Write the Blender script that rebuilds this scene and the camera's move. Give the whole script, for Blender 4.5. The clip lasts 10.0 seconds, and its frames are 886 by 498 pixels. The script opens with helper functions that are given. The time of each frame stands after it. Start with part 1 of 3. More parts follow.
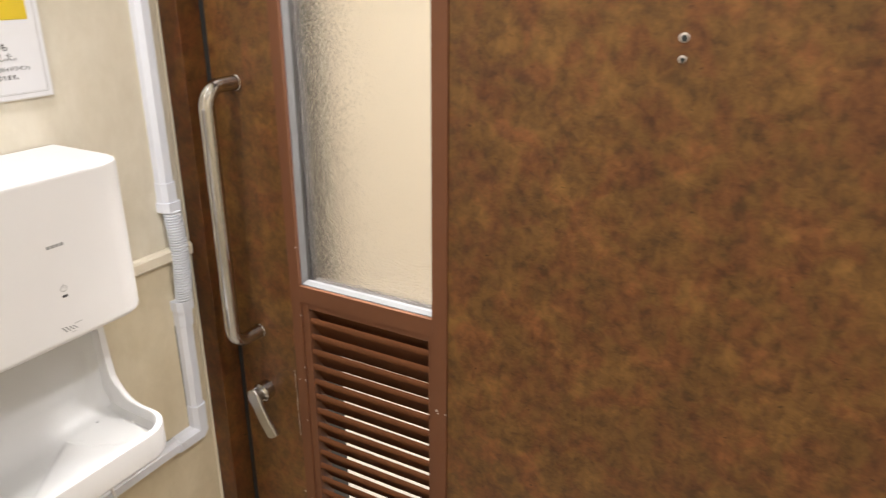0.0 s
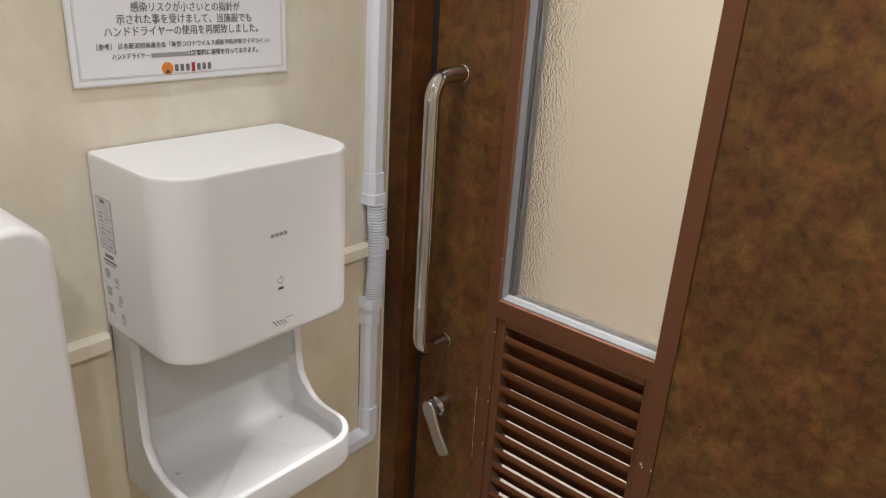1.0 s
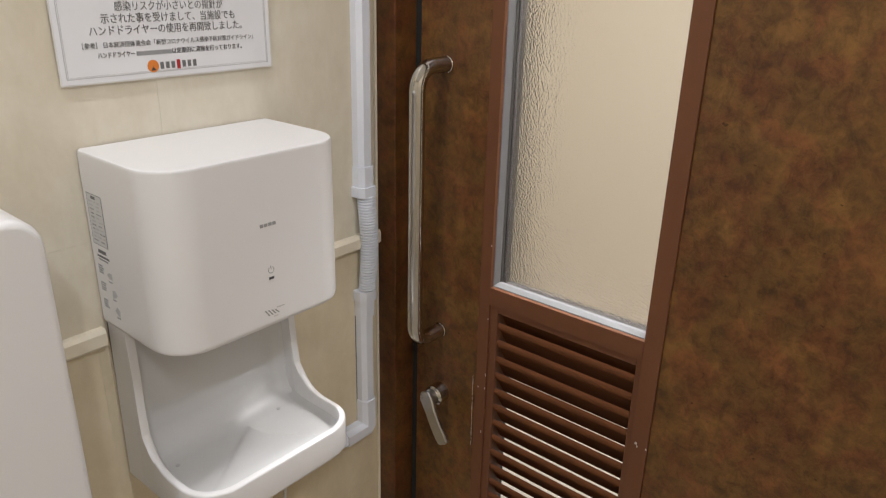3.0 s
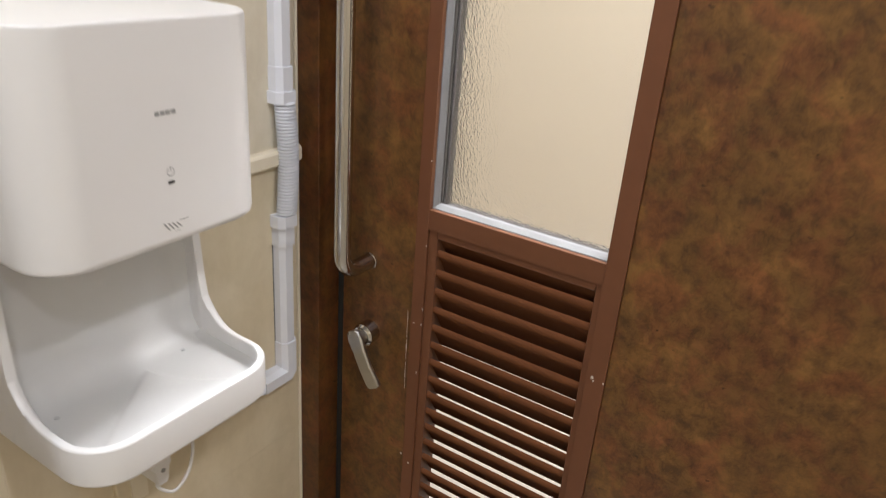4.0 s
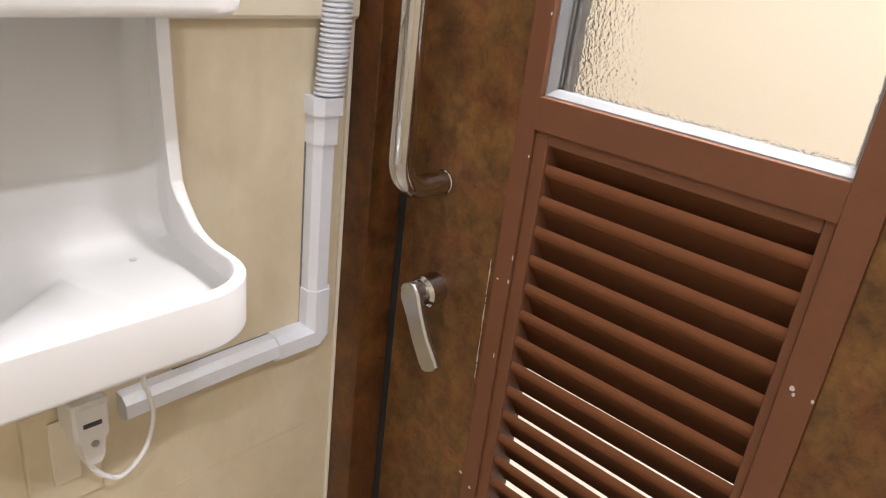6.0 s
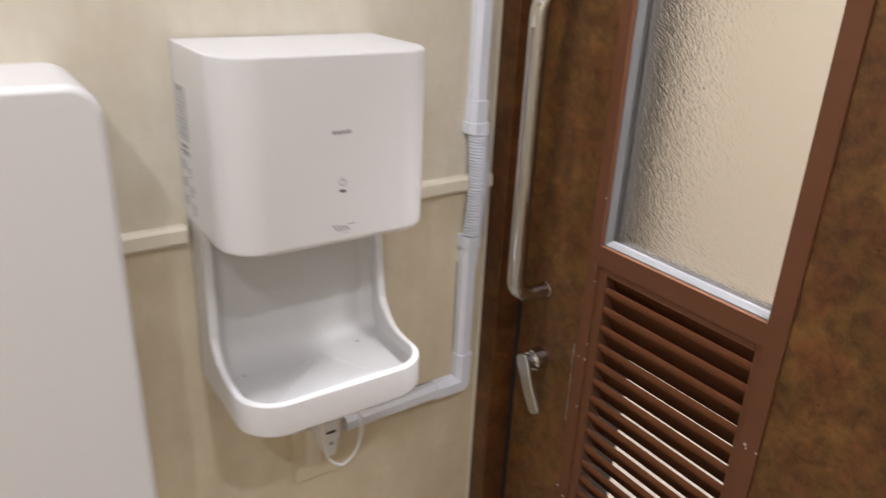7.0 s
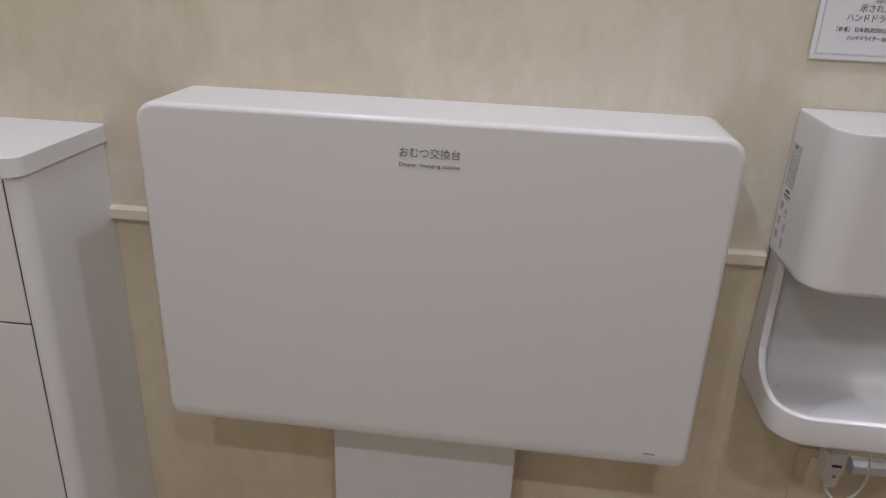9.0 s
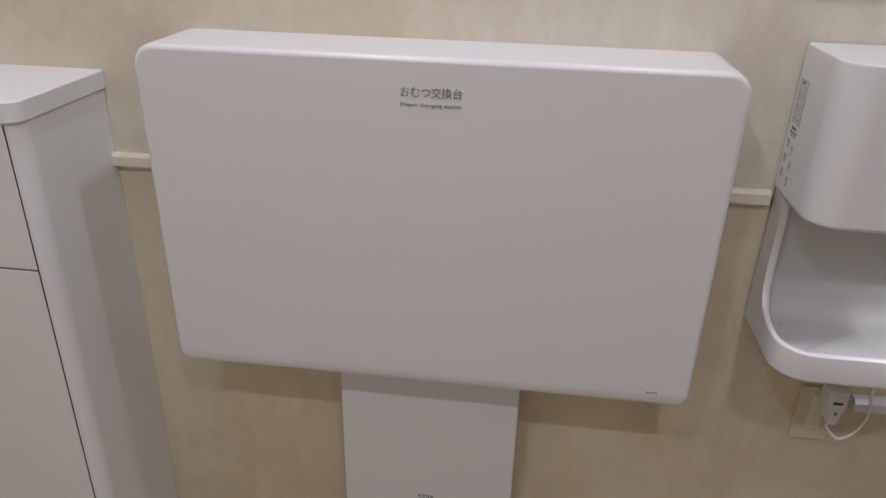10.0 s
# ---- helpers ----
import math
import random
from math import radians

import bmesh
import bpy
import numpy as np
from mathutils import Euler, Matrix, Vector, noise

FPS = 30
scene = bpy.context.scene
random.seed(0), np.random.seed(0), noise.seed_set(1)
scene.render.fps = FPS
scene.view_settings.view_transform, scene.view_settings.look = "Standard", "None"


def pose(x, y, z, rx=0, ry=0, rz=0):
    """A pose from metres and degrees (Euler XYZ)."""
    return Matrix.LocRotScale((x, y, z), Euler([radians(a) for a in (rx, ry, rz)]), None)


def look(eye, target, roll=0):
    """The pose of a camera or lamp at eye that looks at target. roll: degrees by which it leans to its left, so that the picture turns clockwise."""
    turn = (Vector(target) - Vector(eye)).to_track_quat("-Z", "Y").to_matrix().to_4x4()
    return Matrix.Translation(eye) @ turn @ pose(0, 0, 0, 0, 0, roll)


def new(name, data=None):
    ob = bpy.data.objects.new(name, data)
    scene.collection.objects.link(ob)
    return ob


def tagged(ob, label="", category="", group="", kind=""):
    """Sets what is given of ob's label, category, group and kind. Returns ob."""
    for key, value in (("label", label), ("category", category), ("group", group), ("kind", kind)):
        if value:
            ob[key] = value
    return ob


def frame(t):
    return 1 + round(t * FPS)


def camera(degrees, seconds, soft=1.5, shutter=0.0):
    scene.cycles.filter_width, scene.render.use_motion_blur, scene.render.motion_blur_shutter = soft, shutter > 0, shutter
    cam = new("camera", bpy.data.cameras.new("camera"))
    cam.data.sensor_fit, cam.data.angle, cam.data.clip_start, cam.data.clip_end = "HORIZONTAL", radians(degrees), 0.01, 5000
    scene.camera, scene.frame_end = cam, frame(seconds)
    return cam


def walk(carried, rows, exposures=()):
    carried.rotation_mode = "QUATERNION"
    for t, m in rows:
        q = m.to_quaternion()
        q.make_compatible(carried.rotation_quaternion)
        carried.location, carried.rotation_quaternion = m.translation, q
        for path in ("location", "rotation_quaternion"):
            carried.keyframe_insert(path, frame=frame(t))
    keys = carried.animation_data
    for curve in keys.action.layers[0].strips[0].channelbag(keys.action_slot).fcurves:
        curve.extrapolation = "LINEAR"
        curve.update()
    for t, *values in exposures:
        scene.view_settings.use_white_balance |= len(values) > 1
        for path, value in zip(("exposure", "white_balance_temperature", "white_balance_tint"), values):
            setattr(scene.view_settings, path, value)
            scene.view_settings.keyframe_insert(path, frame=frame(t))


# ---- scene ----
cam = camera(63.2, 10.0, soft=1.15, shutter=0.32)
PATH = [
    (0, (0.143, -0.097, 1.649), (-0.764, 1.533, 0.926), 0.1),
    (0.5, (0.022, -0.068, 1.627), (-1.047, 1.462, 0.908), 2.1),
    (1, (-0.063, -0.08, 1.629), (-1.238, 1.36, 0.89), 3.6),
    (1.5, (-0.045, -0.089, 1.637), (-1.232, 1.349, 0.913), 2.0),
    (2, (-0.039, -0.087, 1.637), (-1.243, 1.336, 0.913), 1.4),
    (3.3, (-0.03, -0.079, 1.583), (-1.192, 1.372, 0.847), 1.6),
    (3.5, (-0.063, -0.069, 1.558), (-1.137, 1.434, 0.792), 2.7),
    (4, (-0.134, -0.015, 1.497), (-1.084, 1.54, 0.674), 4.5),
    (4.2, (-0.156, 0.052, 1.423), (-1.12, 1.597, 0.597), 4.7),
    (4.5, (-0.231, 0.174, 1.312), (-1.297, 1.655, 0.494), 5.1),
    (5, (-0.301, 0.267, 1.217), (-1.442, 1.722, 0.455), 7.1),
    (5.2, (-0.318, 0.279, 1.197), (-1.475, 1.717, 0.427), 7.3),
    (6.3, (-0.241, 0.232, 1.287), (-1.476, 1.568, 0.457), 6.2),
    (6.5, (-0.165, 0.2, 1.372), (-1.452, 1.47, 0.517), 5.5),
    (6.7, (-0.085, 0.146, 1.445), (-1.419, 1.378, 0.605), 4.9),
    (7, (0.017, 0.056, 1.512), (-1.496, 1.113, 0.741), 2.6),
    (7.5, (0.198, -0.046, 1.57), (-1.518, 0.733, 0.9), 1.3),
    (8, (0.267, -0.13, 1.578), (-1.568, 0.204, 0.857), 0.8),
    (8.5, (0.263, -0.155, 1.594), (-1.599, -0.172, 0.865), 2.4),
    (9, (0.252, -0.126, 1.597), (-1.587, -0.33, 0.836), 2.3),
    (9.5, (0.256, -0.117, 1.592), (-1.573, -0.334, 0.813), 1.8),
    (10, (0.26, -0.119, 1.575), (-1.528, -0.331, 0.705), 1.5),
]
EXPOSURES = [(0.0, 0.56, 6300, 10), (0.5, 0.22, 6300, 10), (1.0, -0.20, 6130, 10), (2.0, -0.25, 6130, 10), (3.5, 0.01, 6080, 10), (4.0, 0.21, 6050, 10),
             (4.5, 0.44, 6080, 12), (5.0, 0.72, 6080, 12), (5.2, 0.72, 6080, 12), (6.3, 0.57, 6080, 12), (6.5, 0.46, 6080, 12), (7.0, 0.08, 6000, 13),
             (7.5, -0.30, 5930, 13), (8.0, -0.43, 5760, 16), (8.5, -0.62, 5800, 16), (9.0, -0.66, 5810, 15), (9.5, -0.64, 5810, 15), (10.0, -0.54, 5820, 15)]
walk(cam, [(t, look(eye, target, roll)) for t, eye, target, roll in PATH], EXPOSURES)

# ---- world and lamps ----
world = bpy.data.worlds.new("world")
scene.world = world
world.use_nodes = True
world.node_tree.nodes["Background"].inputs[0].default_value = (0.9, 0.92, 1.0, 1)
world.node_tree.nodes["Background"].inputs[1].default_value = 0.02

CEIL = 2.80
LAMP_WATTS = 10.5
LAMPS = [(0.80, 0.22), (0.80, -0.70), (-0.58, 0.24), (-0.58, -0.66)]


def disc_lamp(name, x, y, z, watts, size, colour=(1.0, 0.985, 1.0)):
    data = bpy.data.lights.new(name, "AREA")
    data.shape, data.size, data.energy, data.color = "DISK", size, watts, colour
    ob = new(name, data)
    ob.matrix_world = pose(x, y, z)
    return ob


for (lx, ly), share in zip(LAMPS, (1.07, 1.04, 0.70, 0.90)):
    disc_lamp("downlight_lamp", lx, ly, CEIL - 0.012, LAMP_WATTS * share, 0.09)
disc_lamp("corridor_lamp", -0.45, 1.45, 2.76, 45.0, 0.4, (1.0, 0.965, 0.91))


# ---- materials ----
def material(name, colour, rough=0.5, metal=0.0, spec=0.5):
    m = bpy.data.materials.new(name)
    m.use_nodes = True
    b = m.node_tree.nodes["Principled BSDF"]
    b.inputs["Base Color"].default_value = (*colour, 1)
    b.inputs["Roughness"].default_value = rough
    b.inputs["Metallic"].default_value = metal
    b.inputs["Specular IOR Level"].default_value = spec
    return m


class Nodes:
    """Short hands for a material's node tree, in object space of a world-size mesh."""

    def __init__(self, m):
        self.t = m.node_tree
        self.b = self.t.nodes["Principled BSDF"]
        geo = self.t.nodes.new("ShaderNodeNewGeometry")
        self.where = geo.outputs["Position"]

    def link(self, a, b):
        self.t.links.new(a, b)

    def noise(self, scale, detail=4.0, rough=0.55, stretch=(1, 1, 1), distort=0.0):
        mp = self.t.nodes.new("ShaderNodeMapping")
        mp.inputs["Scale"].default_value = stretch
        self.link(self.where, mp.inputs["Vector"])
        n = self.t.nodes.new("ShaderNodeTexNoise")
        n.inputs["Scale"].default_value, n.inputs["Detail"].default_value = scale, detail
        n.inputs["Roughness"].default_value, n.inputs["Distortion"].default_value = rough, distort
        self.link(mp.outputs["Vector"], n.inputs["Vector"])
        return n.outputs["Fac"]

    def ramp(self, fac, stops):
        r = self.t.nodes.new("ShaderNodeValToRGB")
        e = r.color_ramp.elements
        while len(e) < len(stops):
            e.new(0.5)
        for el, (p, c) in zip(e, stops):
            el.position = p
            el.color = (*c, 1) if len(c) == 3 else c
        self.link(fac, r.inputs["Fac"])
        return r.outputs["Color"]

    def mix(self, fac, a, b, mode="MIX"):
        n = self.t.nodes.new("ShaderNodeMix")
        n.data_type, n.blend_type = "RGBA", mode
        for sock, v in ((n.inputs[0], fac), (n.inputs[6], a), (n.inputs[7], b)):
            if isinstance(v, (int, float)):
                sock.default_value = v
            elif isinstance(v, tuple):
                sock.default_value = (*v, 1)
            else:
                self.link(v, sock)
        return n.outputs[2]

    def value(self, fac, lo, hi):
        n = self.t.nodes.new("ShaderNodeMapRange")
        n.inputs["To Min"].default_value, n.inputs["To Max"].default_value = lo, hi
        self.link(fac, n.inputs["Value"])
        return n.outputs["Result"]

    def bump(self, height, strength, distance):
        n = self.t.nodes.new("ShaderNodeBump")
        n.inputs["Strength"].default_value, n.inputs["Distance"].default_value = strength, distance
        self.link(height, n.inputs["Height"])
        self.link(n.outputs["Normal"], self.b.inputs["Normal"])


def mottled_laminate(name, dark, mid, warm, rough):
    m = material(name, mid, rough, 0.0, 0.4)
    n = Nodes(m)
    large = n.noise(15.0, 6.0, 0.62, (1, 1, 1), 0.25)
    fine = n.noise(52.0, 7.0, 0.72, (1, 1, 0.9), 0.35)
    tint = n.noise(21.0, 5.0, 0.6, (1, 1, 0.9), 0.5)
    specks = n.noise(60.0, 3.0, 0.5, (1, 1, 1.6), 0.2)
    base = n.ramp(fine, [(0.38, dark), (0.50, mid), (0.61, warm)])
    wide = n.ramp(large, [(0.34, tuple(v * 0.62 for v in mid)), (0.52, mid), (0.66, tuple(min(1, v * 1.3) for v in warm))])
    col = n.mix(0.45, base, wide)
    green = n.ramp(tint, [(0.40, (0.98, 0.74, 0.76)), (0.55, (0.96, 1.07, 0.83))])
    col = n.mix(0.62, col, green, "MULTIPLY")
    pits = n.ramp(specks, [(0.25, (0.30, 0.30, 0.32)), (0.32, (1, 1, 1))])
    col = n.mix(0.8, col, pits, "MULTIPLY")
    n.link(col, n.b.inputs["Base Color"])
    n.link(n.value(fine, rough - 0.06, rough + 0.10), n.b.inputs["Roughness"])
    n.bump(n.noise(240.0, 3.0), 0.06, 0.002)
    return m


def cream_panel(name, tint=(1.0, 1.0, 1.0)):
    m = material(name, (0.68, 0.60, 0.45), 0.42, 0.0, 0.45)
    n = Nodes(m)
    cloud = n.noise(3.6, 5.0, 0.62, (1, 1, 0.55), 0.5)
    streak = n.noise(22.0, 4.0, 0.6, (1, 1, 0.10))
    col = n.ramp(cloud, [(0.30, (0.61, 0.545, 0.42)), (0.50, (0.67, 0.61, 0.49)), (0.70, (0.72, 0.675, 0.57))])
    blot = n.ramp(n.noise(17.0, 6.0, 0.7, (1, 1, 0.7), 0.3), [(0.34, (0.93, 0.92, 0.89)), (0.62, (1.03, 1.03, 1.03))])
    col = n.mix(0.9, col, blot, "MULTIPLY")
    str_col = n.ramp(streak, [(0.35, (0.95, 0.94, 0.92)), (0.65, (1.03, 1.03, 1.03))])
    col = n.mix(0.45, col, str_col, "MULTIPLY")
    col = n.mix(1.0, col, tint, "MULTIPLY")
    n.link(col, n.b.inputs["Base Color"])
    n.link(n.value(streak, 0.34, 0.52), n.b.inputs["Roughness"])
    n.bump(n.noise(14.0, 3.0, 0.5, (1, 1, 0.25)), 0.10, 0.004)
    return m


def plain(name, colour, rough, grain=0.03, metal=0.0, bump=0.03, scale=45.0, spec=0.5):
    m = material(name, colour, rough, metal, spec)
    n = Nodes(m)
    f = n.noise(scale, 4.0)
    w = n.noise(4.0, 3.0)
    lo, hi = tuple(max(0, v * (1 - grain)) for v in colour), tuple(min(1, v * (1 + grain)) for v in colour)
    c = n.mix(0.5, n.ramp(f, [(0.35, lo), (0.65, hi)]), n.ramp(w, [(0.35, lo), (0.65, hi)]))
    n.link(c, n.b.inputs["Base Color"])
    n.link(n.value(f, max(0.02, rough - 0.04 * min(1, grain * 30)), rough + 0.06 * min(1, grain * 30)), n.b.inputs["Roughness"])
    n.bump(n.noise(scale * 6, 2.0), bump, 0.001)
    return m


def obscure_glass(name):
    m = material(name, (0.985, 0.965, 0.95), 0.10, 0.0, 0.5)
    n = Nodes(m)
    n.b.inputs["Transmission Weight"].default_value = 1.0
    n.b.inputs["IOR"].default_value = 1.48
    v = n.t.nodes.new("ShaderNodeTexVoronoi")
    v.feature, v.inputs["Scale"].default_value = "SMOOTH_F1", 330.0
    mp = n.t.nodes.new("ShaderNodeMapping")
    n.link(n.where, mp.inputs["Vector"])
    n.link(mp.outputs["Vector"], v.inputs["Vector"])
    h = n.mix(0.5, v.outputs["Distance"], n.noise(260.0, 3.0, 0.6, (1, 1, 1), 0.6))
    n.bump(h, 0.30, 0.004)
    return m


def floor_tile(name):
    m = material(name, (0.50, 0.44, 0.37), 0.35)
    n = Nodes(m)
    c = n.ramp(n.noise(26.0, 5.0), [(0.35, (0.36, 0.32, 0.26)), (0.65, (0.46, 0.41, 0.34))])
    n.link(c, n.b.inputs["Base Color"])
    n.bump(n.noise(90.0, 3.0), 0.1, 0.002)
    return m


M_LAM = mottled_laminate("door_laminate", (0.046, 0.019, 0.008), (0.119, 0.052, 0.015), (0.178, 0.083, 0.024), 0.36)
M_JAMB = mottled_laminate("jamb_laminate", (0.038, 0.015, 0.005), (0.090, 0.034, 0.010), (0.138, 0.054, 0.014), 0.38)
M_BROWN = plain("brown_enamel", (0.137, 0.054, 0.024), 0.48, 0.06, spec=0.3)
M_BLADE = plain("matt_brown_enamel", (0.142, 0.055, 0.024), 0.85, 0.06, spec=0.04)
M_WALL = cream_panel("cream_wall_panel")
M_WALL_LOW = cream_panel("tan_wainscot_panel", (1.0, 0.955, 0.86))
M_WALL_PLAIN = plain("plain_wall_paint", (0.70, 0.63, 0.50), 0.6, 0.03)
M_RAIL = plain("cream_plastic", (0.74, 0.67, 0.53), 0.35, 0.03)
M_WHITE = plain("white_plastic", (0.75, 0.74, 0.735), 0.28, 0.003, bump=0.01)
# the tray's white, greyed to put the shade under the hood into it
M_WHITE_MATT = plain("shaded_white_moulding", (0.60, 0.595, 0.585), 0.40, 0.004, bump=0.02)
M_CAB = plain("white_cabinet_laminate", (0.78, 0.77, 0.765), 0.38, 0.005)
M_DUCT = plain("bluish_white_plastic", (0.72, 0.735, 0.79), 0.35, 0.02)
M_CHROME = plain("polished_steel", (0.57, 0.555, 0.535), 0.05, 0.02, 1.0, 0.01)
M_STEEL = plain("brushed_steel", (0.46, 0.45, 0.435), 0.28, 0.06, 1.0, 0.08)
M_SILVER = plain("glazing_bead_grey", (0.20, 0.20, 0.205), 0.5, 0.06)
M_DARK = plain("dark_grey_bead_and_shade", (0.075, 0.070, 0.065), 0.5, 0.1)
M_LINING = plain("dark_lining_paint", (0.030, 0.026, 0.022), 0.6, 0.1)
M_BLACK = plain("black_gap_and_recess", (0.012, 0.014, 0.013), 0.6, 0.2)
M_INK = plain("dark_print", (0.055, 0.053, 0.055), 0.5, 0.05)
M_SOFT_INK = plain("soft_dark_print", (0.15, 0.15, 0.15), 0.5, 0.05)
M_GREY_INK = plain("grey_print", (0.30, 0.30, 0.30), 0.5, 0.05)
M_PALE_INK = plain("pale_grey_print", (0.50, 0.50, 0.50), 0.5, 0.05)
M_LABEL = plain("label_print", (0.60, 0.60, 0.595), 0.5, 0.02)
M_PAPER = plain("laminated_paper", (0.78, 0.78, 0.80), 0.22, 0.01)
M_FILM = plain("laminating_film", (0.70, 0.69, 0.66), 0.15, 0.01)
M_YELLOW = plain("yellow_print", (0.70, 0.52, 0.03), 0.3, 0.02)
M_ORANGE = plain("orange_print", (0.70, 0.22, 0.04), 0.3, 0.05)
M_RED = plain("red_print", (0.42, 0.03, 0.03), 0.3, 0.05)
M_CHIP = plain("bare_primer", (0.52, 0.47, 0.42), 0.6, 0.15)
M_GLASS = obscure_glass("hammered_glass")
M_FLOOR = floor_tile("floor_tile")
M_HALL = plain("corridor_paint", (0.79, 0.73, 0.62), 0.7, 0.03)
M_HALL_FLOOR = plain("corridor_floor_vinyl", (0.66, 0.61, 0.55), 0.6, 0.06)
M_CEIL = plain("ceiling_board", (0.80, 0.79, 0.76), 0.8, 0.03)
M_LENS = material("lamp_lens", (0.9, 0.9, 0.88), 0.4)


# ---- builders ----
def mesh_of(name, bm, mat, smooth=0.0):
    bmesh.ops.recalc_face_normals(bm, faces=bm.faces)
    me = bpy.data.meshes.new(name)
    bm.to_mesh(me)
    bm.free()
    me.materials.append(mat)
    if smooth:
        me.shade_smooth()
        me.set_sharp_from_angle(angle=radians(smooth))
    return me


def thing(name, label, category, at, group="", kind=""):
    ob = new(name)
    ob.empty_display_size = 0.05
    ob.location = at
    return tagged(ob, label, category, group, kind)


def under(ob, parent):
    ob.parent = parent
    if parent.type == "EMPTY":
        ob.matrix_parent_inverse = Matrix.Translation(parent.location).inverted()
    return ob


def part(name, bm, mat, parent, label="", smooth=0.0):
    ob = new(name, mesh_of(name, bm, mat, smooth))
    if smooth:
        even = ob.modifiers.new("even_shading", "WEIGHTED_NORMAL")
        even.keep_sharp, even.weight = True, 90
    under(ob, parent)
    return tagged(ob, label)


def solo(name, bm, mat, label, category, kind="", smooth=0.0):
    return tagged(new(name, mesh_of(name, bm, mat, smooth)), label, category, "", kind)


def box(x0, x1, y0, y1, z0, z1, bevel=0.0, seg=2, bm=None):
    bm = bm or bmesh.new()
    r = bmesh.ops.create_cube(bm, size=1.0)
    vs = r["verts"]
    for v in vs:
        v.co = Vector((x0 + (v.co.x + 0.5) * (x1 - x0), y0 + (v.co.y + 0.5) * (y1 - y0), z0 + (v.co.z + 0.5) * (z1 - z0)))
    if bevel:
        es = {e for v in vs for e in v.link_edges}
        bmesh.ops.bevel(bm, geom=list(es), offset=bevel, segments=seg, profile=0.6, affect="EDGES")
    return bm


def rings(loops, cap0=True, cap1=True, closed=True, bm=None):
    """A skin over equal loops of points."""
    bm = bm or bmesh.new()
    rows = [[bm.verts.new(p) for p in loop] for loop in loops]
    n = len(rows[0])
    for a, b in zip(rows, rows[1:]):
        for i in range(n if closed else n - 1):
            bm.faces.new((a[i], a[(i + 1) % n], b[(i + 1) % n], b[i]))
    if cap0:
        bm.faces.new(rows[0][::-1])
    if cap1:
        bm.faces.new(rows[-1])
    return bm


def round_rect(u0, u1, v0, v1, radii, seg=8):
    """Outline of a rectangle; radii at (u0,v0), (u1,v0), (u1,v1), (u0,v1)."""
    out = []
    spots = ((u0, v0, 1, 1, 180), (u1, v0, -1, 1, 270), (u1, v1, -1, -1, 0), (u0, v1, 1, -1, 90))
    for (u, v, su, sv, a0), r in zip(spots, radii):
        r = max(r, 1e-4)
        for k in range(seg + 1):
            a = radians(a0 + 90 * k / seg)
            out.append((u + su * r + r * math.cos(a), v + sv * r + r * math.sin(a)))
    return out


def soft_slab(u0, u1, v0, v1, radii, w0, w1, edge, put, seg=8, steps=5):
    """A slab with rounded outline, flat back at w0 and a rounded edge at w1; put(u, v, w) gives the point."""
    loops = [[put(u, v, w0) for u, v in round_rect(u0, u1, v0, v1, radii, seg)]]
    s = 1 if w1 > w0 else -1
    for k in range(steps + 1):
        a = radians(90 * k / steps)
        d = edge * (1 - math.cos(a))
        w = w1 - s * edge * (1 - math.sin(a))
        rr = [max(r - d, 1e-4) for r in radii]
        loops.append([put(u, v, w) for u, v in round_rect(u0 + d, u1 - d, v0 + d, v1 - d, rr, seg)])
    return rings(loops)


def tube(points, radius, sides=14, bm=None, caps=True):
    pts = [Vector(p) for p in points]
    loops = []
    nrm = None
    for i, p in enumerate(pts):
        d = (pts[min(i + 1, len(pts) - 1)] - pts[max(i - 1, 0)]).normalized()
        if nrm is None:
            nrm = d.orthogonal().normalized()
        nrm = (nrm - d * nrm.dot(d)).normalized()
        side = d.cross(nrm)
        loops.append([p + radius * (math.cos(2 * math.pi * k / sides) * nrm + math.sin(2 * math.pi * k / sides) * side) for k in range(sides)])
    return rings(loops, caps, caps, True, bm)


def disc(centre, axis, radius, depth, edge=0.0, sides=28, bm=None):
    c, a = Vector(centre), Vector(axis).normalized()
    n = a.orthogonal().normalized()
    s = a.cross(n)
    prof = [(radius, 0), (radius, depth - edge), (radius - edge, depth)] if edge else [(radius, 0), (radius, depth)]
    return rings([[c + a * h + r * (math.cos(2 * math.pi * k / sides) * n + math.sin(2 * math.pi * k / sides) * s) for k in range(sides)] for r, h in prof], bm=bm)


def prism(outline, put, w0, w1):
    return rings([[put(u, v, w0) for u, v in outline], [put(u, v, w1) for u, v in outline]])


def spline(points, n=10):
    """A smooth line through points."""
    p = [Vector(q) for q in points]
    p = [p[0] * 2 - p[1], *p, p[-1] * 2 - p[-2]]
    out = []
    for i in range(1, len(p) - 2):
        for k in range(n):
            t = k / n
            out.append(0.5 * (2 * p[i] + (p[i + 1] - p[i - 1]) * t + (2 * p[i - 1] - 5 * p[i] + 4 * p[i + 1] - p[i + 2]) * t * t + (3 * p[i] - p[i - 1] - 3 * p[i + 1] + p[i + 2]) * t ** 3))
    return [*out, p[-2]]


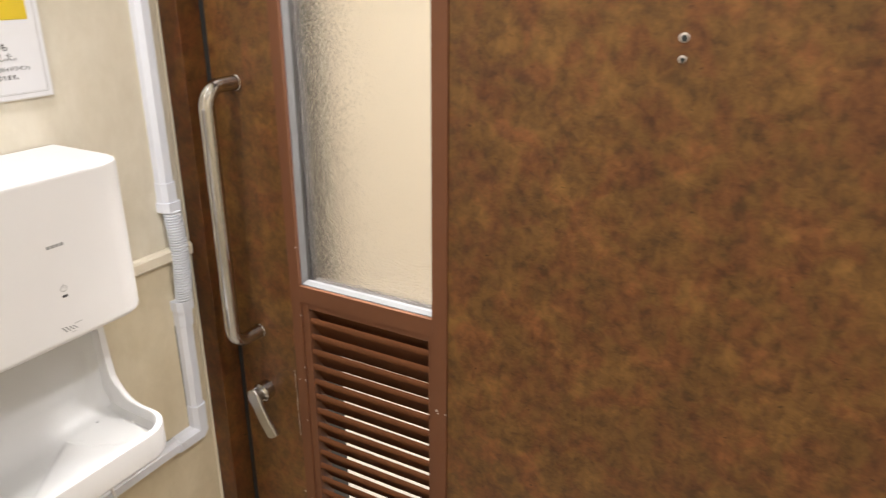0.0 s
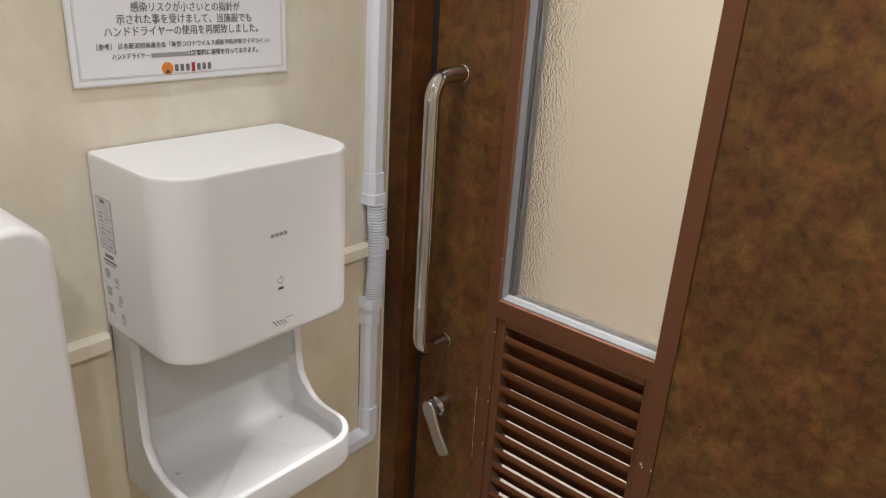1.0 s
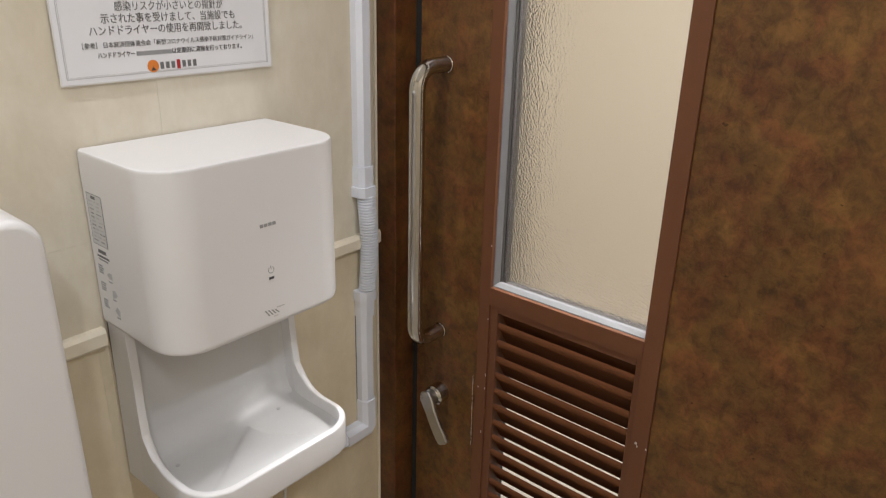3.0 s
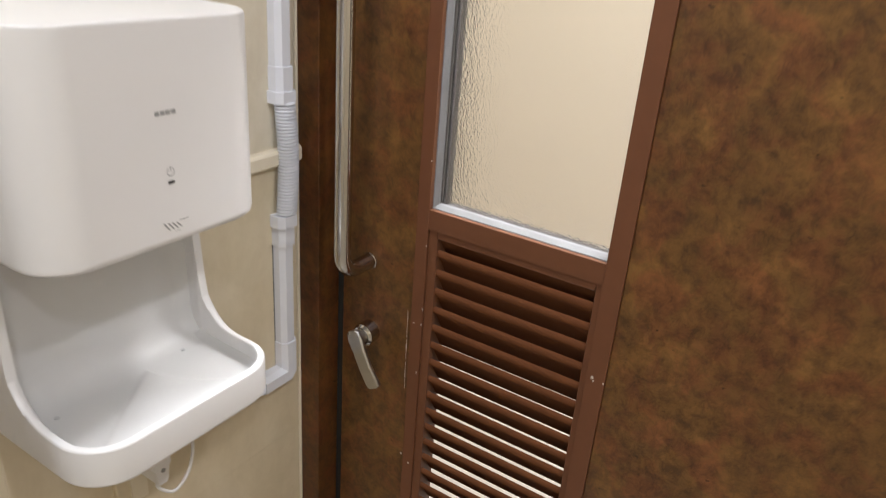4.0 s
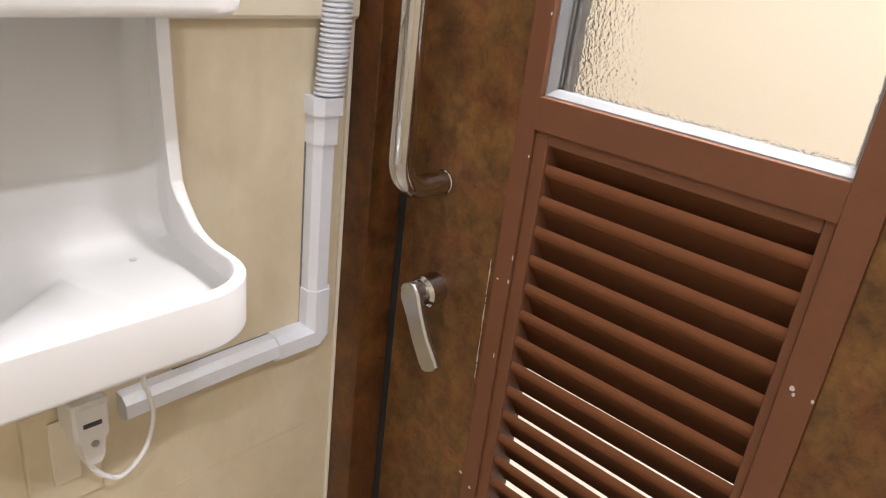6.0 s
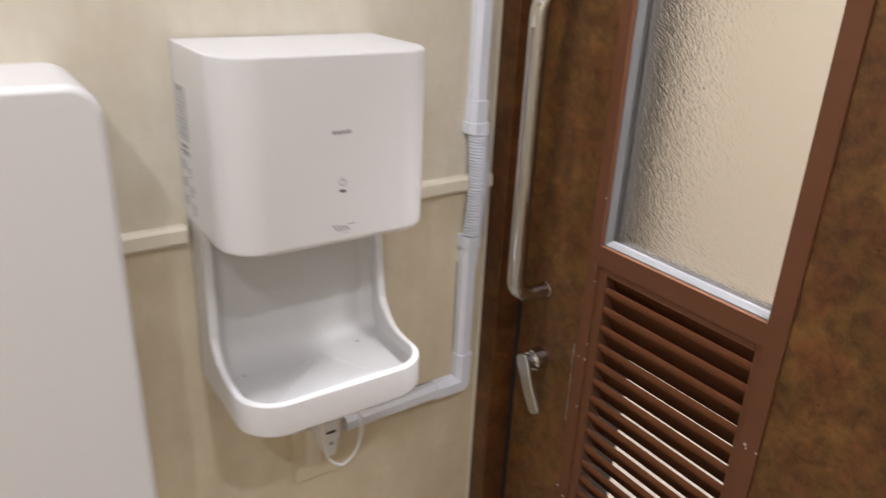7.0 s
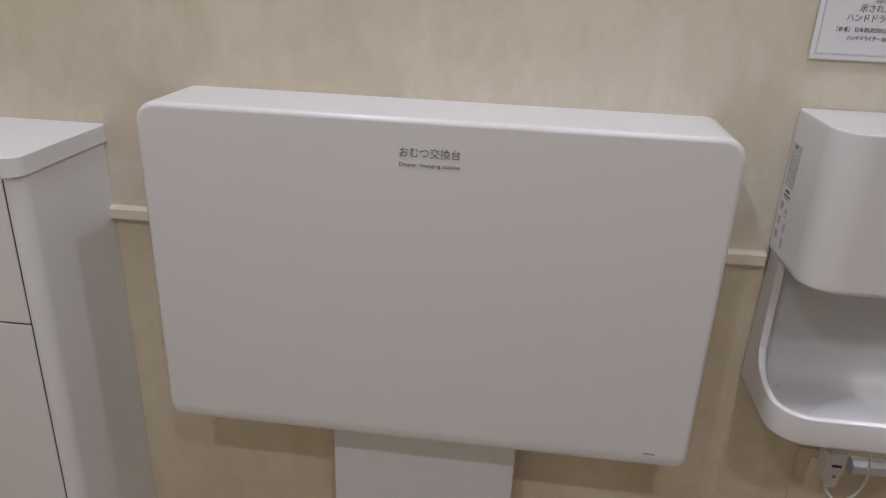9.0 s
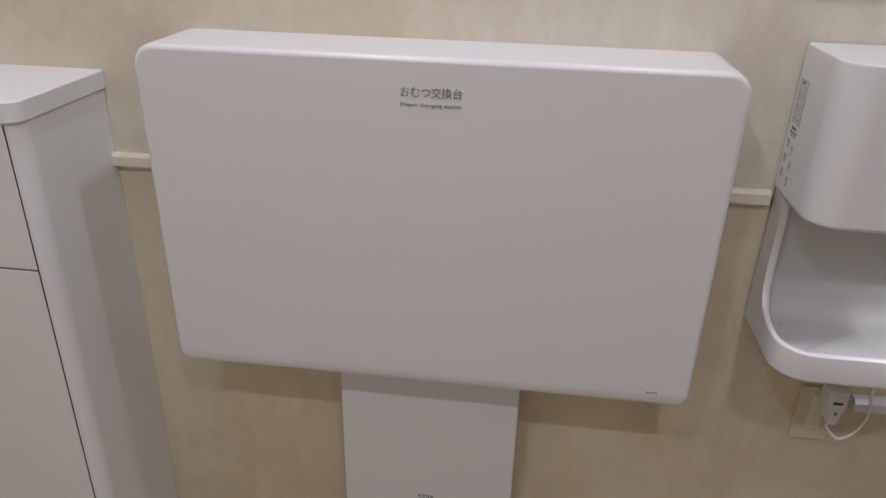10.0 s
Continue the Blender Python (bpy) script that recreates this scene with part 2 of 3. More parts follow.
def lettering(name, words, size, m, mat, parent, wide=0.0, align="CENTER", depth=0.0003):
    """Words as a flat mesh at the pose m, squeezed to the width given."""
    cu = bpy.data.curves.new(name, "FONT")
    cu.body, cu.size, cu.align_x, cu.align_y, cu.extrude, cu.resolution_u = words, size, align, "CENTER", depth, 3
    tmp = new(name, cu)
    dg = bpy.context.evaluated_depsgraph_get()
    me = bpy.data.meshes.new_from_object(tmp.evaluated_get(dg))
    bpy.data.objects.remove(tmp)
    xs = [v.co.x for v in me.vertices] or [0, 1]
    k = wide / (max(xs) - min(xs)) if wide else 1.0
    for v in me.vertices:
        v.co = m @ Vector((v.co.x * k, v.co.y, v.co.z))
    me.materials.clear()
    me.materials.append(mat)
    ob = new(name, me)
    return under(ob, parent)


WALL_X, DOOR_Y = -0.92, 0.85


def on_wall(y, z, x=WALL_X):
    """A pose on a face that looks to +x: local x runs along +y, local y up."""
    return Matrix(((0, 0, 1, x), (1, 0, 0, y), (0, 1, 0, z), (0, 0, 0, 1)))


# ---- the setting ----
SOUTH, EAST, NORTH_OUT = -1.75, 1.55, 0.96
tagged(solo("floor", box(WALL_X - 0.1, EAST + 0.1, SOUTH - 0.1, NORTH_OUT, -0.1, 0.0), M_FLOOR, "beige tiled washroom floor", "floor", "structure"))
solo("ceiling", box(WALL_X - 0.1, EAST + 0.1, SOUTH - 0.1, NORTH_OUT, CEIL, CEIL + 0.1), M_CEIL, "plain white washroom ceiling", "ceiling", "structure")
solo("wall_south", box(WALL_X - 0.1, EAST + 0.1, SOUTH - 0.1, SOUTH, 0.0, CEIL), M_WALL_PLAIN, "plain cream washroom wall", "wall", "structure")
solo("wall_east", box(EAST, EAST + 0.1, SOUTH, NORTH_OUT, 0.0, CEIL), M_WALL_PLAIN, "plain cream washroom wall", "wall", "structure")

# the panelled wall: a core, with sheets on it that leave fine joints
wall_w = solo("wall_west", box(WALL_X - 0.1, WALL_X - 0.006, SOUTH, NORTH_OUT, 0.0, CEIL), M_WALL_PLAIN, "cream mottled sheet-panelled washroom wall", "wall", "structure")
JOINT = 0.00008
for y0, y1, z0, z1 in ((SOUTH, 0.276, 0.0, 1.14), (SOUTH, 0.300, 1.14, 1.275), (SOUTH, 0.404, 1.275, CEIL), (0.290, 0.797, 0.0, 0.611), (0.290, 0.797, 0.611, 1.14),
                       (0.300, 0.797, 1.14, 1.275), (0.404, 0.797, 1.275, CEIL)):
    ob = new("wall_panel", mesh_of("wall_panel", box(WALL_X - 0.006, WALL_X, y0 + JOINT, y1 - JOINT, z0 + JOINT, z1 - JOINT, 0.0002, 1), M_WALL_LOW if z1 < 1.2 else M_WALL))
    under(ob, wall_w)
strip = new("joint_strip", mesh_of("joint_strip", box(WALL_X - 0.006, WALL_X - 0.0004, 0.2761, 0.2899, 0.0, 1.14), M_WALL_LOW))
under(strip, wall_w)
edge_trim = new("corner_bead", mesh_of("corner_bead", box(WALL_X - 0.006, WALL_X + 0.003, 0.7975, 0.803, 0.0, CEIL, 0.001, 1), M_RAIL))
under(edge_trim, wall_w)

RAIL_Z0, RAIL_Z1 = 1.131, 1.157
for y0, y1, dz, fall, words in ((-0.868, 0.2845, 0.0, 0.0095, "cream moulded rail strip along the panelled wall"), (0.574, 0.7972, 0.0062, 0.0, "short cream rail strip behind the flexible pipe")):
    bm = prism([(0.0005, RAIL_Z0), (0.011, RAIL_Z0), (0.0145, RAIL_Z0 + 0.004), (0.0145, RAIL_Z1 - 0.005), (0.011, RAIL_Z1), (0.0005, RAIL_Z1)],
               lambda u, v, w: (WALL_X + u, w, v + dz - fall * (y1 - w) / (y1 - y0)), y0, y1)
    tagged(solo("trim", bm, M_RAIL, words, "rail", "structure"))

# door wall: beyond the leaf and over it
LEAF_X0, LEAF_X1, LEAF_TOP = -0.860, 0.36, 2.06
solo("wall_north", box(LEAF_X1 + 0.06, EAST, 0.815, NORTH_OUT, 0.0, CEIL), M_WALL_PLAIN, "plain cream wall beside the door", "wall", "structure")
solo("wall_over_door", box(WALL_X, LEAF_X1 + 0.06, 0.815, NORTH_OUT, LEAF_TOP + 0.06, CEIL), M_WALL_PLAIN, "plain cream wall over the door", "wall", "structure")
frame_ob = thing("door_frame", "dark mottled brown laminate door frame", "door frame", (WALL_X, 0.9, 0), kind="structure")
part("jamb", box(WALL_X + 0.0005, -0.8745, 0.803, NORTH_OUT, 0.0, LEAF_TOP + 0.06, 0.002, 2), M_JAMB, frame_ob)
part("jamb", box(LEAF_X1 + 0.012, LEAF_X1 + 0.06, 0.803, NORTH_OUT, 0.0, LEAF_TOP + 0.06, 0.002, 2), M_JAMB, frame_ob)
part("head", box(-0.8745, LEAF_X1 + 0.012, 0.803, NORTH_OUT, LEAF_TOP + 0.012, LEAF_TOP + 0.06, 0.002, 2), M_JAMB, frame_ob)
part("jamb_lining", box(WALL_X - 0.1, -0.845, NORTH_OUT, 1.16, 0.0, LEAF_TOP + 0.06, 0.002, 2), M_LINING, frame_ob, "dark lining on the corridor side")
# a black strip puts the gap's darkness between jamb and leaf
part("door_gap_shade", box(-0.8742, -0.8605, 0.8515, 0.90, 0.0, LEAF_TOP, 0.002, 1), M_BLACK, frame_ob, "black strip for the shade in the door gap")

# corridor beyond the door
solo("corridor_floor", box(-2.2, 2.2, NORTH_OUT, 2.9, -0.1, 0.0), M_HALL_FLOOR, "pale vinyl corridor floor", "floor", "structure")
solo("corridor_ceiling", box(-2.2, 2.2, NORTH_OUT, 2.9, CEIL, CEIL + 0.1), M_CEIL, "white corridor ceiling", "ceiling", "structure")
solo("corridor_wall", box(-2.2, 2.2, 2.9, 3.0, -0.1, CEIL + 0.1), M_HALL, "pale cream corridor wall", "wall", "structure")
solo("corridor_wall_west", box(-2.3, -2.2, NORTH_OUT, 3.0, -0.1, CEIL + 0.1), M_HALL, "pale cream corridor wall", "wall", "structure")
solo("corridor_wall_south", box(-2.2, WALL_X - 0.1, NORTH_OUT - 0.1, NORTH_OUT, -0.1, CEIL + 0.1), M_HALL, "pale cream corridor wall", "wall", "structure")
solo("corridor_wall_return", box(EAST + 0.1, 2.2, NORTH_OUT - 0.1, NORTH_OUT, -0.1, CEIL + 0.1), M_HALL, "pale cream corridor wall", "wall", "structure")
solo("corridor_wall_east", box(2.2, 2.3, NORTH_OUT, 3.0, -0.1, CEIL + 0.1), M_HALL, "pale cream corridor wall", "wall", "structure")


# ---- ceiling lamps ----
def downlight(x, y):
    t = thing("downlight", "small round white recessed ceiling downlight", "ceiling light", (x, y, CEIL), "ceiling downlights")
    ring = bmesh.new()
    loops = [[(x + r * math.cos(2 * math.pi * k / 32), y + r * math.sin(2 * math.pi * k / 32), z) for k in range(32)]
             for r, z in ((0.060, CEIL - 0.001), (0.078, CEIL - 0.001), (0.076, CEIL - 0.010), (0.060, CEIL - 0.006))]
    rings(loops, False, False, True, ring)
    part("trim_ring", ring, M_WHITE, t, "", 40)
    part("lens", disc((x, y, CEIL - 0.0005), (0, 0, -1), 0.059, 0.004), M_LENS, t)


for lx, ly in LAMPS:
    downlight(lx, ly)


# ---- the door ----
door = thing("door_1", "closed dark mottled brown laminate door with obscure glass and louvres", "door", (-0.25, DOOR_Y, 0.0), kind="structure")
FX0, FX1, FZ0, FZ1 = -0.712, -0.375, 0.24, 1.90      # outer brown frame
BACK = DOOR_Y + 0.040
part("stile", box(LEAF_X0, FX0, DOOR_Y, BACK, 0.008, LEAF_TOP, 0.0015, 2), M_LAM, door, "mottled brown laminate lock stile")
part("panel", box(FX1, LEAF_X1, DOOR_Y, BACK, 0.008, LEAF_TOP, 0.0015, 2), M_LAM, door, "wide mottled brown laminate panel")
part("top_rail", box(FX0, FX1, DOOR_Y, BACK, FZ1, LEAF_TOP), M_LAM, door)
part("bottom_rail", box(FX0, FX1, DOOR_Y, BACK, 0.008, FZ0), M_LAM, door)
GX0, GX1, GZ0, GZ1 = -0.6895, -0.4035, 1.0975, 1.86    # glazed opening
LX0, LX1, LZ0, LZ1 = -0.674, -0.413, 0.28, 1.052     # louvred opening
PROUD = DOOR_Y - 0.004
for words, bm in (("frame_stile", box(FX0, -0.6895, PROUD, BACK + 0.004, FZ0, FZ1, 0.0015, 2)),
                  ("frame_stile", box(GX1, FX1, PROUD, BACK + 0.004, FZ0, FZ1, 0.0015, 2)),
                  ("middle_rail", box(-0.6900, GX1, PROUD + 0.0006, BACK + 0.004, 1.065, GZ0)),
                  ("upper_rail", box(-0.6900, GX1, PROUD + 0.0006, BACK + 0.004, GZ1, FZ1)),
                  ("lower_rail", box(-0.6900, GX1, PROUD + 0.0006, BACK + 0.004, FZ0, LZ0))):
    part(words, bm, M_BROWN, door, "brown enamelled metal", 40)
for bm in (box(-0.6895, LX0, DOOR_Y, BACK, LZ0, 1.065, 0.001, 1), box(LX1, GX1, DOOR_Y, BACK, LZ0, 1.065, 0.001, 1),
           box(LX0, LX1, DOOR_Y, BACK, LZ1, 1.065, 0.001, 1)):
    part("louvre_frame", bm, M_BROWN, door, "brown enamelled metal", 40)
# sloping glazing beads, mitred at the corners, a dark strip for the shadow line beside them, and the pane
BEAD = ((0.0, 0.8545), (0.0020, 0.8545), (0.0085, 0.8625), (0.0095, 0.8680), (0.0, 0.8680))
PANE_EDGE_SHADE = ((0.0085, 0.8660), (0.0125, 0.8668), (0.0125, 0.8700), (0.0085, 0.8700))
CORNERS = ((GX0, GZ0, 1, 1), (GX1, GZ0, -1, 1), (GX1, GZ1, -1, -1), (GX0, GZ1, 1, -1))
for name, prof, mat, words in (("glazing_bead", BEAD, M_SILVER, "pale grey glazing bead"), ("pane_edge_shade", PANE_EDGE_SHADE, M_DARK, "dark strip for the shadow line at the pane's edge")):
    for k in range(4):
        if name == "pane_edge_shade" and k == 0:
            continue
        ends = [CORNERS[k], CORNERS[(k + 1) % 4]]
        loops = [[(x + sx * u * (0.38 if x == GX1 else 0.68), y, z + sz * u * 0.78) for u, y in prof] for x, z, sx, sz in ends]
        part(name, rings(loops), mat, door, words)
pane = part("pane", box(GX0 + 0.001, GX1 - 0.001, 0.8700, 0.8740, GZ0 + 0.001, GZ1 - 0.001), M_GLASS, door, "hammered obscure glass pane")
pane.visible_shadow = False
# outer beads toned by side for shade: dark left and bottom, grey right
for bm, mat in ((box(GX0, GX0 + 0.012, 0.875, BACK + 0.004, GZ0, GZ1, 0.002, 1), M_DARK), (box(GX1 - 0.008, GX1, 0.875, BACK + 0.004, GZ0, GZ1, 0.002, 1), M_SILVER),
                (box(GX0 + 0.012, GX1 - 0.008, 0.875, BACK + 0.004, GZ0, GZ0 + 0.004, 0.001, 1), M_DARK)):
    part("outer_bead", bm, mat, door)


# ---- pull handle and lock lever ----
def pull_handle():
    t = thing("pull_handle", "polished steel tubular pull handle on the door", "door handle", (-0.808, DOOR_Y, 0.975))
    hx, hy, z0, z1, r, bend = -0.803, 0.778, 0.975, 1.464, 0.0133, 0.036
    pts = [(hx, DOOR_Y - 0.001, z0)]
    for k in range(9):
        a = radians(90 * k / 8)
        pts.append((hx, hy + bend - bend * math.sin(a), z0 + bend - bend * math.cos(a)))
    for k in range(9):
        a = radians(90 * k / 8)
        pts.append((hx, hy + bend - bend * math.cos(a), z1 - bend + bend * math.sin(a)))
    pts.append((hx, DOOR_Y - 0.001, z1))
    part("grip_tube", tube(pts, r, 24), M_CHROME, t, "", 50)
    for z in (z0, z1):
        part("flange", disc((hx, DOOR_Y - 0.0002, z), (0, -1, 0), 0.0143, 0.003, 0.001), M_CHROME, t, "", 40)


pull_handle()


def lock_lever():
    t = thing("lock_lever", "satin steel lever lock turned down on the door", "door lock", (-0.798, DOOR_Y, 0.842))
    cx, cz = -0.797, 0.842
    part("hub", disc((cx, DOOR_Y - 0.0002, cz), (0, -1, 0), 0.0200, 0.026, 0.004), M_CHROME, t, "polished steel hub", 40)
    part("spindle", disc((cx, DOOR_Y - 0.026, cz), (0, -1, 0), 0.0130, 0.014, 0.001), M_STEEL, t, "", 40)
    ang = radians(30)
    ex, ez = math.sin(ang), -math.cos(ang)
    # the blade: a bar that widens and bends a little away from the door
    loops = []
    for k, (s, w, off) in enumerate(((-0.016, 0.006, 0.041), (-0.012, 0.010, 0.042), (0.0, 0.0125, 0.043), (0.022, 0.0105, 0.045), (0.050, 0.0105, 0.047), (0.078, 0.0112, 0.046), (0.086, 0.0105, 0.0455), (0.089, 0.006, 0.045))):
        px, pz, py = cx + ex * s * 1.04, cz + ez * s, DOOR_Y - off
        ux, uz = -ez, ex
        w *= 1.32
        th = 0.0045
        loops.append([(px + ux * w, py + th, pz + uz * w), (px + ux * w, py, pz + uz * w), (px + ux * w * 0.8, py - th * 0.5, pz + uz * w * 0.8),
                      (px - ux * w * 0.8, py - th * 0.5, pz - uz * w * 0.8), (px - ux * w, py, pz - uz * w), (px - ux * w, py + th, pz - uz * w)])
    part("blade", rings(loops), M_STEEL, t, "satin steel blade", 35)


lock_lever()

# old screws of a missing hook, and knocks in the paint
for x, z, r in ((-0.045, 1.572, 0.0062), (-0.0445, 1.546, 0.0048)):
    s = thing("screw", "small pale screw in the brown door panel", "screw", (x, DOOR_Y, z), "bare screws in the door")
    part("head", disc((x, DOOR_Y - 0.0001, z), (0, -1, 0), r, 0.0016, 0.0006, 16), M_CHIP, s)
    part("recess", disc((x + 0.0006, DOOR_Y - 0.0017, z - 0.0008), (0, -1, 0), r * 0.72, 0.0003, 0, 12), M_BLACK, s, "dark screw recess")


def chip(x, z, w, h, y=PROUD, seed=0):
    rnd = random.Random(seed)
    n = 9
    loop = [(w * (0.7 + 0.5 * rnd.random()) * math.cos(2 * math.pi * k / n), h * (0.7 + 0.5 * rnd.random()) * math.sin(2 * math.pi * k / n)) for k in range(n)]
    part("paint_chip", prism(loop, lambda u, v, d: (x + u, y - d, z + v), 0.0, 0.0004), M_CHIP, door, "pale chip in the paint")


for i, (x, z, w, h) in enumerate(((-0.394, 0.9215, 0.0020, 0.0028), (-0.3915, 0.9165, 0.0014, 0.0018), (-0.3765, 0.918, 0.0013, 0.0018), (-0.6985, 0.603, 0.0021, 0.0022),
                                  (-0.690, 0.924, 0.0009, 0.0028), (-0.6905, 0.895, 0.001, 0.0028), (-0.7055, 0.893, 0.0015, 0.001), (-0.694, 0.800, 0.0008, 0.0035), (-0.6905, 1.037, 0.0012, 0.0016),
                                  (-0.6915, 1.175, 0.0011, 0.0017))):
    chip(x, z, w, h, PROUD, i)
chip(-0.7180, 0.612, 0.0022, 0.0022, DOOR_Y, 30)
for i in range(14):
    z = 0.905 - i * 0.0112
    chip(-0.7205 + 0.0018 * i / 14 + 0.0003 * math.sin(i * 1.7), z, 0.0004 + 0.0004 * (i % 5 == 1), 0.0068 if i % 4 else 0.0045, DOOR_Y - 0.0002, 40 + i)


# ---- hand dryer ----
def hand_dryer():
    t = thing("hand_dryer", "white wall-mounted hand dryer with an open drip basin", "hand dryer", (WALL_X, 0.43, 0.92))
    y0, y1, xf, z0, z1 = 0.2885, 0.572, -0.745, 1.1625, 1.3965

    def plan(d):
        return round_rect(WALL_X + 0.0028, xf - d, y0 + d, y1 - d, (0.001, 0.052 - d * 0.5, 0.052 - d * 0.5, 0.001), 10)
    loops = []
    for d, z in ((0.010, z0 - 0.001), (0.004, z0), (0.001, z0 + 0.003), (0.0, z0 + 0.008), (0.0, z1 - 0.005), (0.0012, z1 - 0.0015), (0.004, z1)):
        loops.append([(x, y, z) for x, y in plan(d)])
    hood = part("hood", rings(loops), M_WHITE, t, "", 35)
    # dark grey plate: the housing's contact shadow on the wall, put in as colour
    part("back_gap_shade", box(WALL_X + 0.0003, WALL_X + 0.0036, y0 + 0.004, y1 - 0.004, 0.93, z1 - 0.003), M_DARK, t, "thin dark plate for the contact shadow behind the housing")

    # basin: a wall along a U whose rim climbs to the hood at both sides
    xb, xl, zb, lip = WALL_X + 0.004, -0.722, 0.915, 0.965
    ya, yb, rad, thick = y0 + 0.001, y1 - 0.007, 0.056, 0.0115

    def u_path(off):
        r = rad - off
        out = [(xb + (xl - rad - xb) * k / 100, ya + off) for k in range(100)]
        for k in range(11):
            a = radians(-90 + 9 * k)
            out.append((xl - rad + r * math.cos(a), ya + rad + r * math.sin(a)))
        out += [(xl - off, ya + rad + (yb - ya - 2 * rad) * k / 8) for k in range(1, 8)]
        for k in range(11):
            a = radians(9 * k)
            out.append((xl - rad + r * math.cos(a), yb - rad + r * math.sin(a)))
        out += [(xb + (xl - rad - xb) * (99 - k) / 100, yb - off) for k in range(100)]
        return out

    def rim(x):
        d = x - WALL_X
        if d <= 0.046:
            return 1.19
        if d <= 0.0535:
            return 1.19 - (d - 0.046) / 0.0075 * 0.148
        if d <= 0.0575:
            return 1.042 - (d - 0.0535) / 0.004 * 0.034
        k = min(1.0, (d - 0.0575) / 0.080)
        return lip + 0.043 * (1 - k) ** 3.4

    outer, inner = u_path(0.0), u_path(thick)
    tops = [rim(x) for x, y in outer]
    prof = [[(x + (0.008 if x > xb + 0.02 else 0) * -1 * ((x - xb) / (xl - xb)), y + (0.006 if y < 0.43 else -0.006), zb - 0.002) for x, y in outer],
            [(x - 0.003 * (x - xb) / (xl - xb), y + (0.002 if y < 0.43 else -0.002), zb) for x, y in outer],
            [(x, y, zb + 0.005) for x, y in outer],
            [(x, y, zz - 0.003) for (x, y), zz in zip(outer, tops)],
            [(x + (i[0] - x) * 0.25, y + (i[1] - y) * 0.25, zz) for (x, y), i, zz in zip(outer, inner, tops)],
            [(x + (i[0] - x) * 0.80, y + (i[1] - y) * 0.80, zz) for (x, y), i, zz in zip(outer, inner, tops)],
            [(i[0], i[1], zz - 0.003) for i, zz in zip(inner, tops)],
            [(i[0], i[1], zb + 0.030) for i in inner]]
    bm = rings(prof, True, False, False)
    for v in bm.verts:      # the sides draw in towards the hood
        lean = 0.003 * min(1.0, max(0.0, (v.co.z - 0.985) / 0.12))
        v.co.y += lean if v.co.y < 0.426 else -lean
    part("basin", bm, M_WHITE, t, "deep white moulded drip basin", 50)

    # back sheet, sweeping forward into the basin floor, with a hump in the middle
    xs_back = xb + 0.018
    ny, nz = 130, 120
    APEX, MID = -0.862, 0.455
    rows = []
    for j in range(nz + 1):
        s = j / nz
        row = []
        for i in range(ny + 1):
            y = ya + 0.004 + (yb - ya - 0.008) * i / ny
            if s < 0.45:
                x, z = xs_back, 1.19 - (1.19 - 0.985) * s / 0.45
            elif s < 0.70:
                a = radians(90 * (s - 0.45) / 0.25)
                x, z = xs_back + 0.045 * (1 - math.cos(a)), 0.985 - 0.045 * math.sin(a)
            else:
                k = (s - 0.70) / 0.30
                x, z = xs_back + 0.045 + (xl - 0.008 - xs_back - 0.045) * k, 0.940 - 0.004 * k
            if s > 0.5:      # a flat three-cornered rise, straight on one side and hollowed on the other
                ahead = (x - APEX) / (xl - 0.02 - APEX)
                if ahead > 0:
                    half = 0.165 * ahead if y < MID else 0.085 * ahead ** 2.2 + 0.008 * min(1.0, ahead * 6)
                    lift = min(1.0, max(0.0, (half - abs(y - MID)) / 0.014))
                    z += (0.0034 - 0.0012 * ahead) * min(1.0, ahead * 5) * lift * lift * (3 - 2 * lift)
            z += 0.020 * max(0.0, abs(y - 0.427) / 0.137 - 0.86) / 0.14 * (1 if s > 0.6 else 0)
            near = min(y - ya - 0.004, yb - 0.004 - y)
            if near < 0.032 and s < 0.75:
                x += 0.018 * (1 - near / 0.032) ** 2
            bend = x - (xl - rad)
            if bend > 0:
                m = thick * 0.6 + rad - math.sqrt(max(0.0, rad * rad - bend * bend))
                y = min(max(y, ya + m), yb - m)
            row.append((x, y, z))
        rows.append(row)
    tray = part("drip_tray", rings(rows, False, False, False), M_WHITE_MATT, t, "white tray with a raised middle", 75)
    for hx, hy in ((-0.860, 0.514), (-0.852, 0.330)):
        part("drain_hole", disc((hx, hy, 0.9405), (0, 0, 1), 0.0032, 0.0010, 0.0004, 14), M_PALE_INK, tray, "small drain hole")

    # printed marks on the front: a maker's mark as bars, the power sign and the sensor sign
    fx = xf
    for k, w in enumerate((0.0052, 0.0052, 0.0052, 0.0052)):
        c = 0.4245 + k * 0.0064
        part("maker_mark", box(fx, fx + 0.0004, c - w / 2, c + w / 2, 1.3028, 1.3072), M_GREY_INK, hood, "small grey maker's mark")
    ring = [[(fx + 0.0002 * f, 0.4345 + r * math.cos(a), 1.2430 + r * math.sin(a)) for a in [radians(120 + 300 * k / 20) for k in range(21)]] for r, f in ((0.0038, 1), (0.0048, 1))]
    part("power_sign", rings(ring, False, False, False), M_GREY_INK, hood, "round power sign")
    part("power_sign", box(fx, fx + 0.0003, 0.4340, 0.4350, 1.2440, 1.2490), M_GREY_INK, hood)
    part("indicator", box(fx, fx + 0.0006, 0.4305, 0.4385, 1.2300, 1.2335, 0.0002, 1), M_INK, hood, "dark indicator window")
    for k in range(4):
        c = 0.420 + k * 0.0052
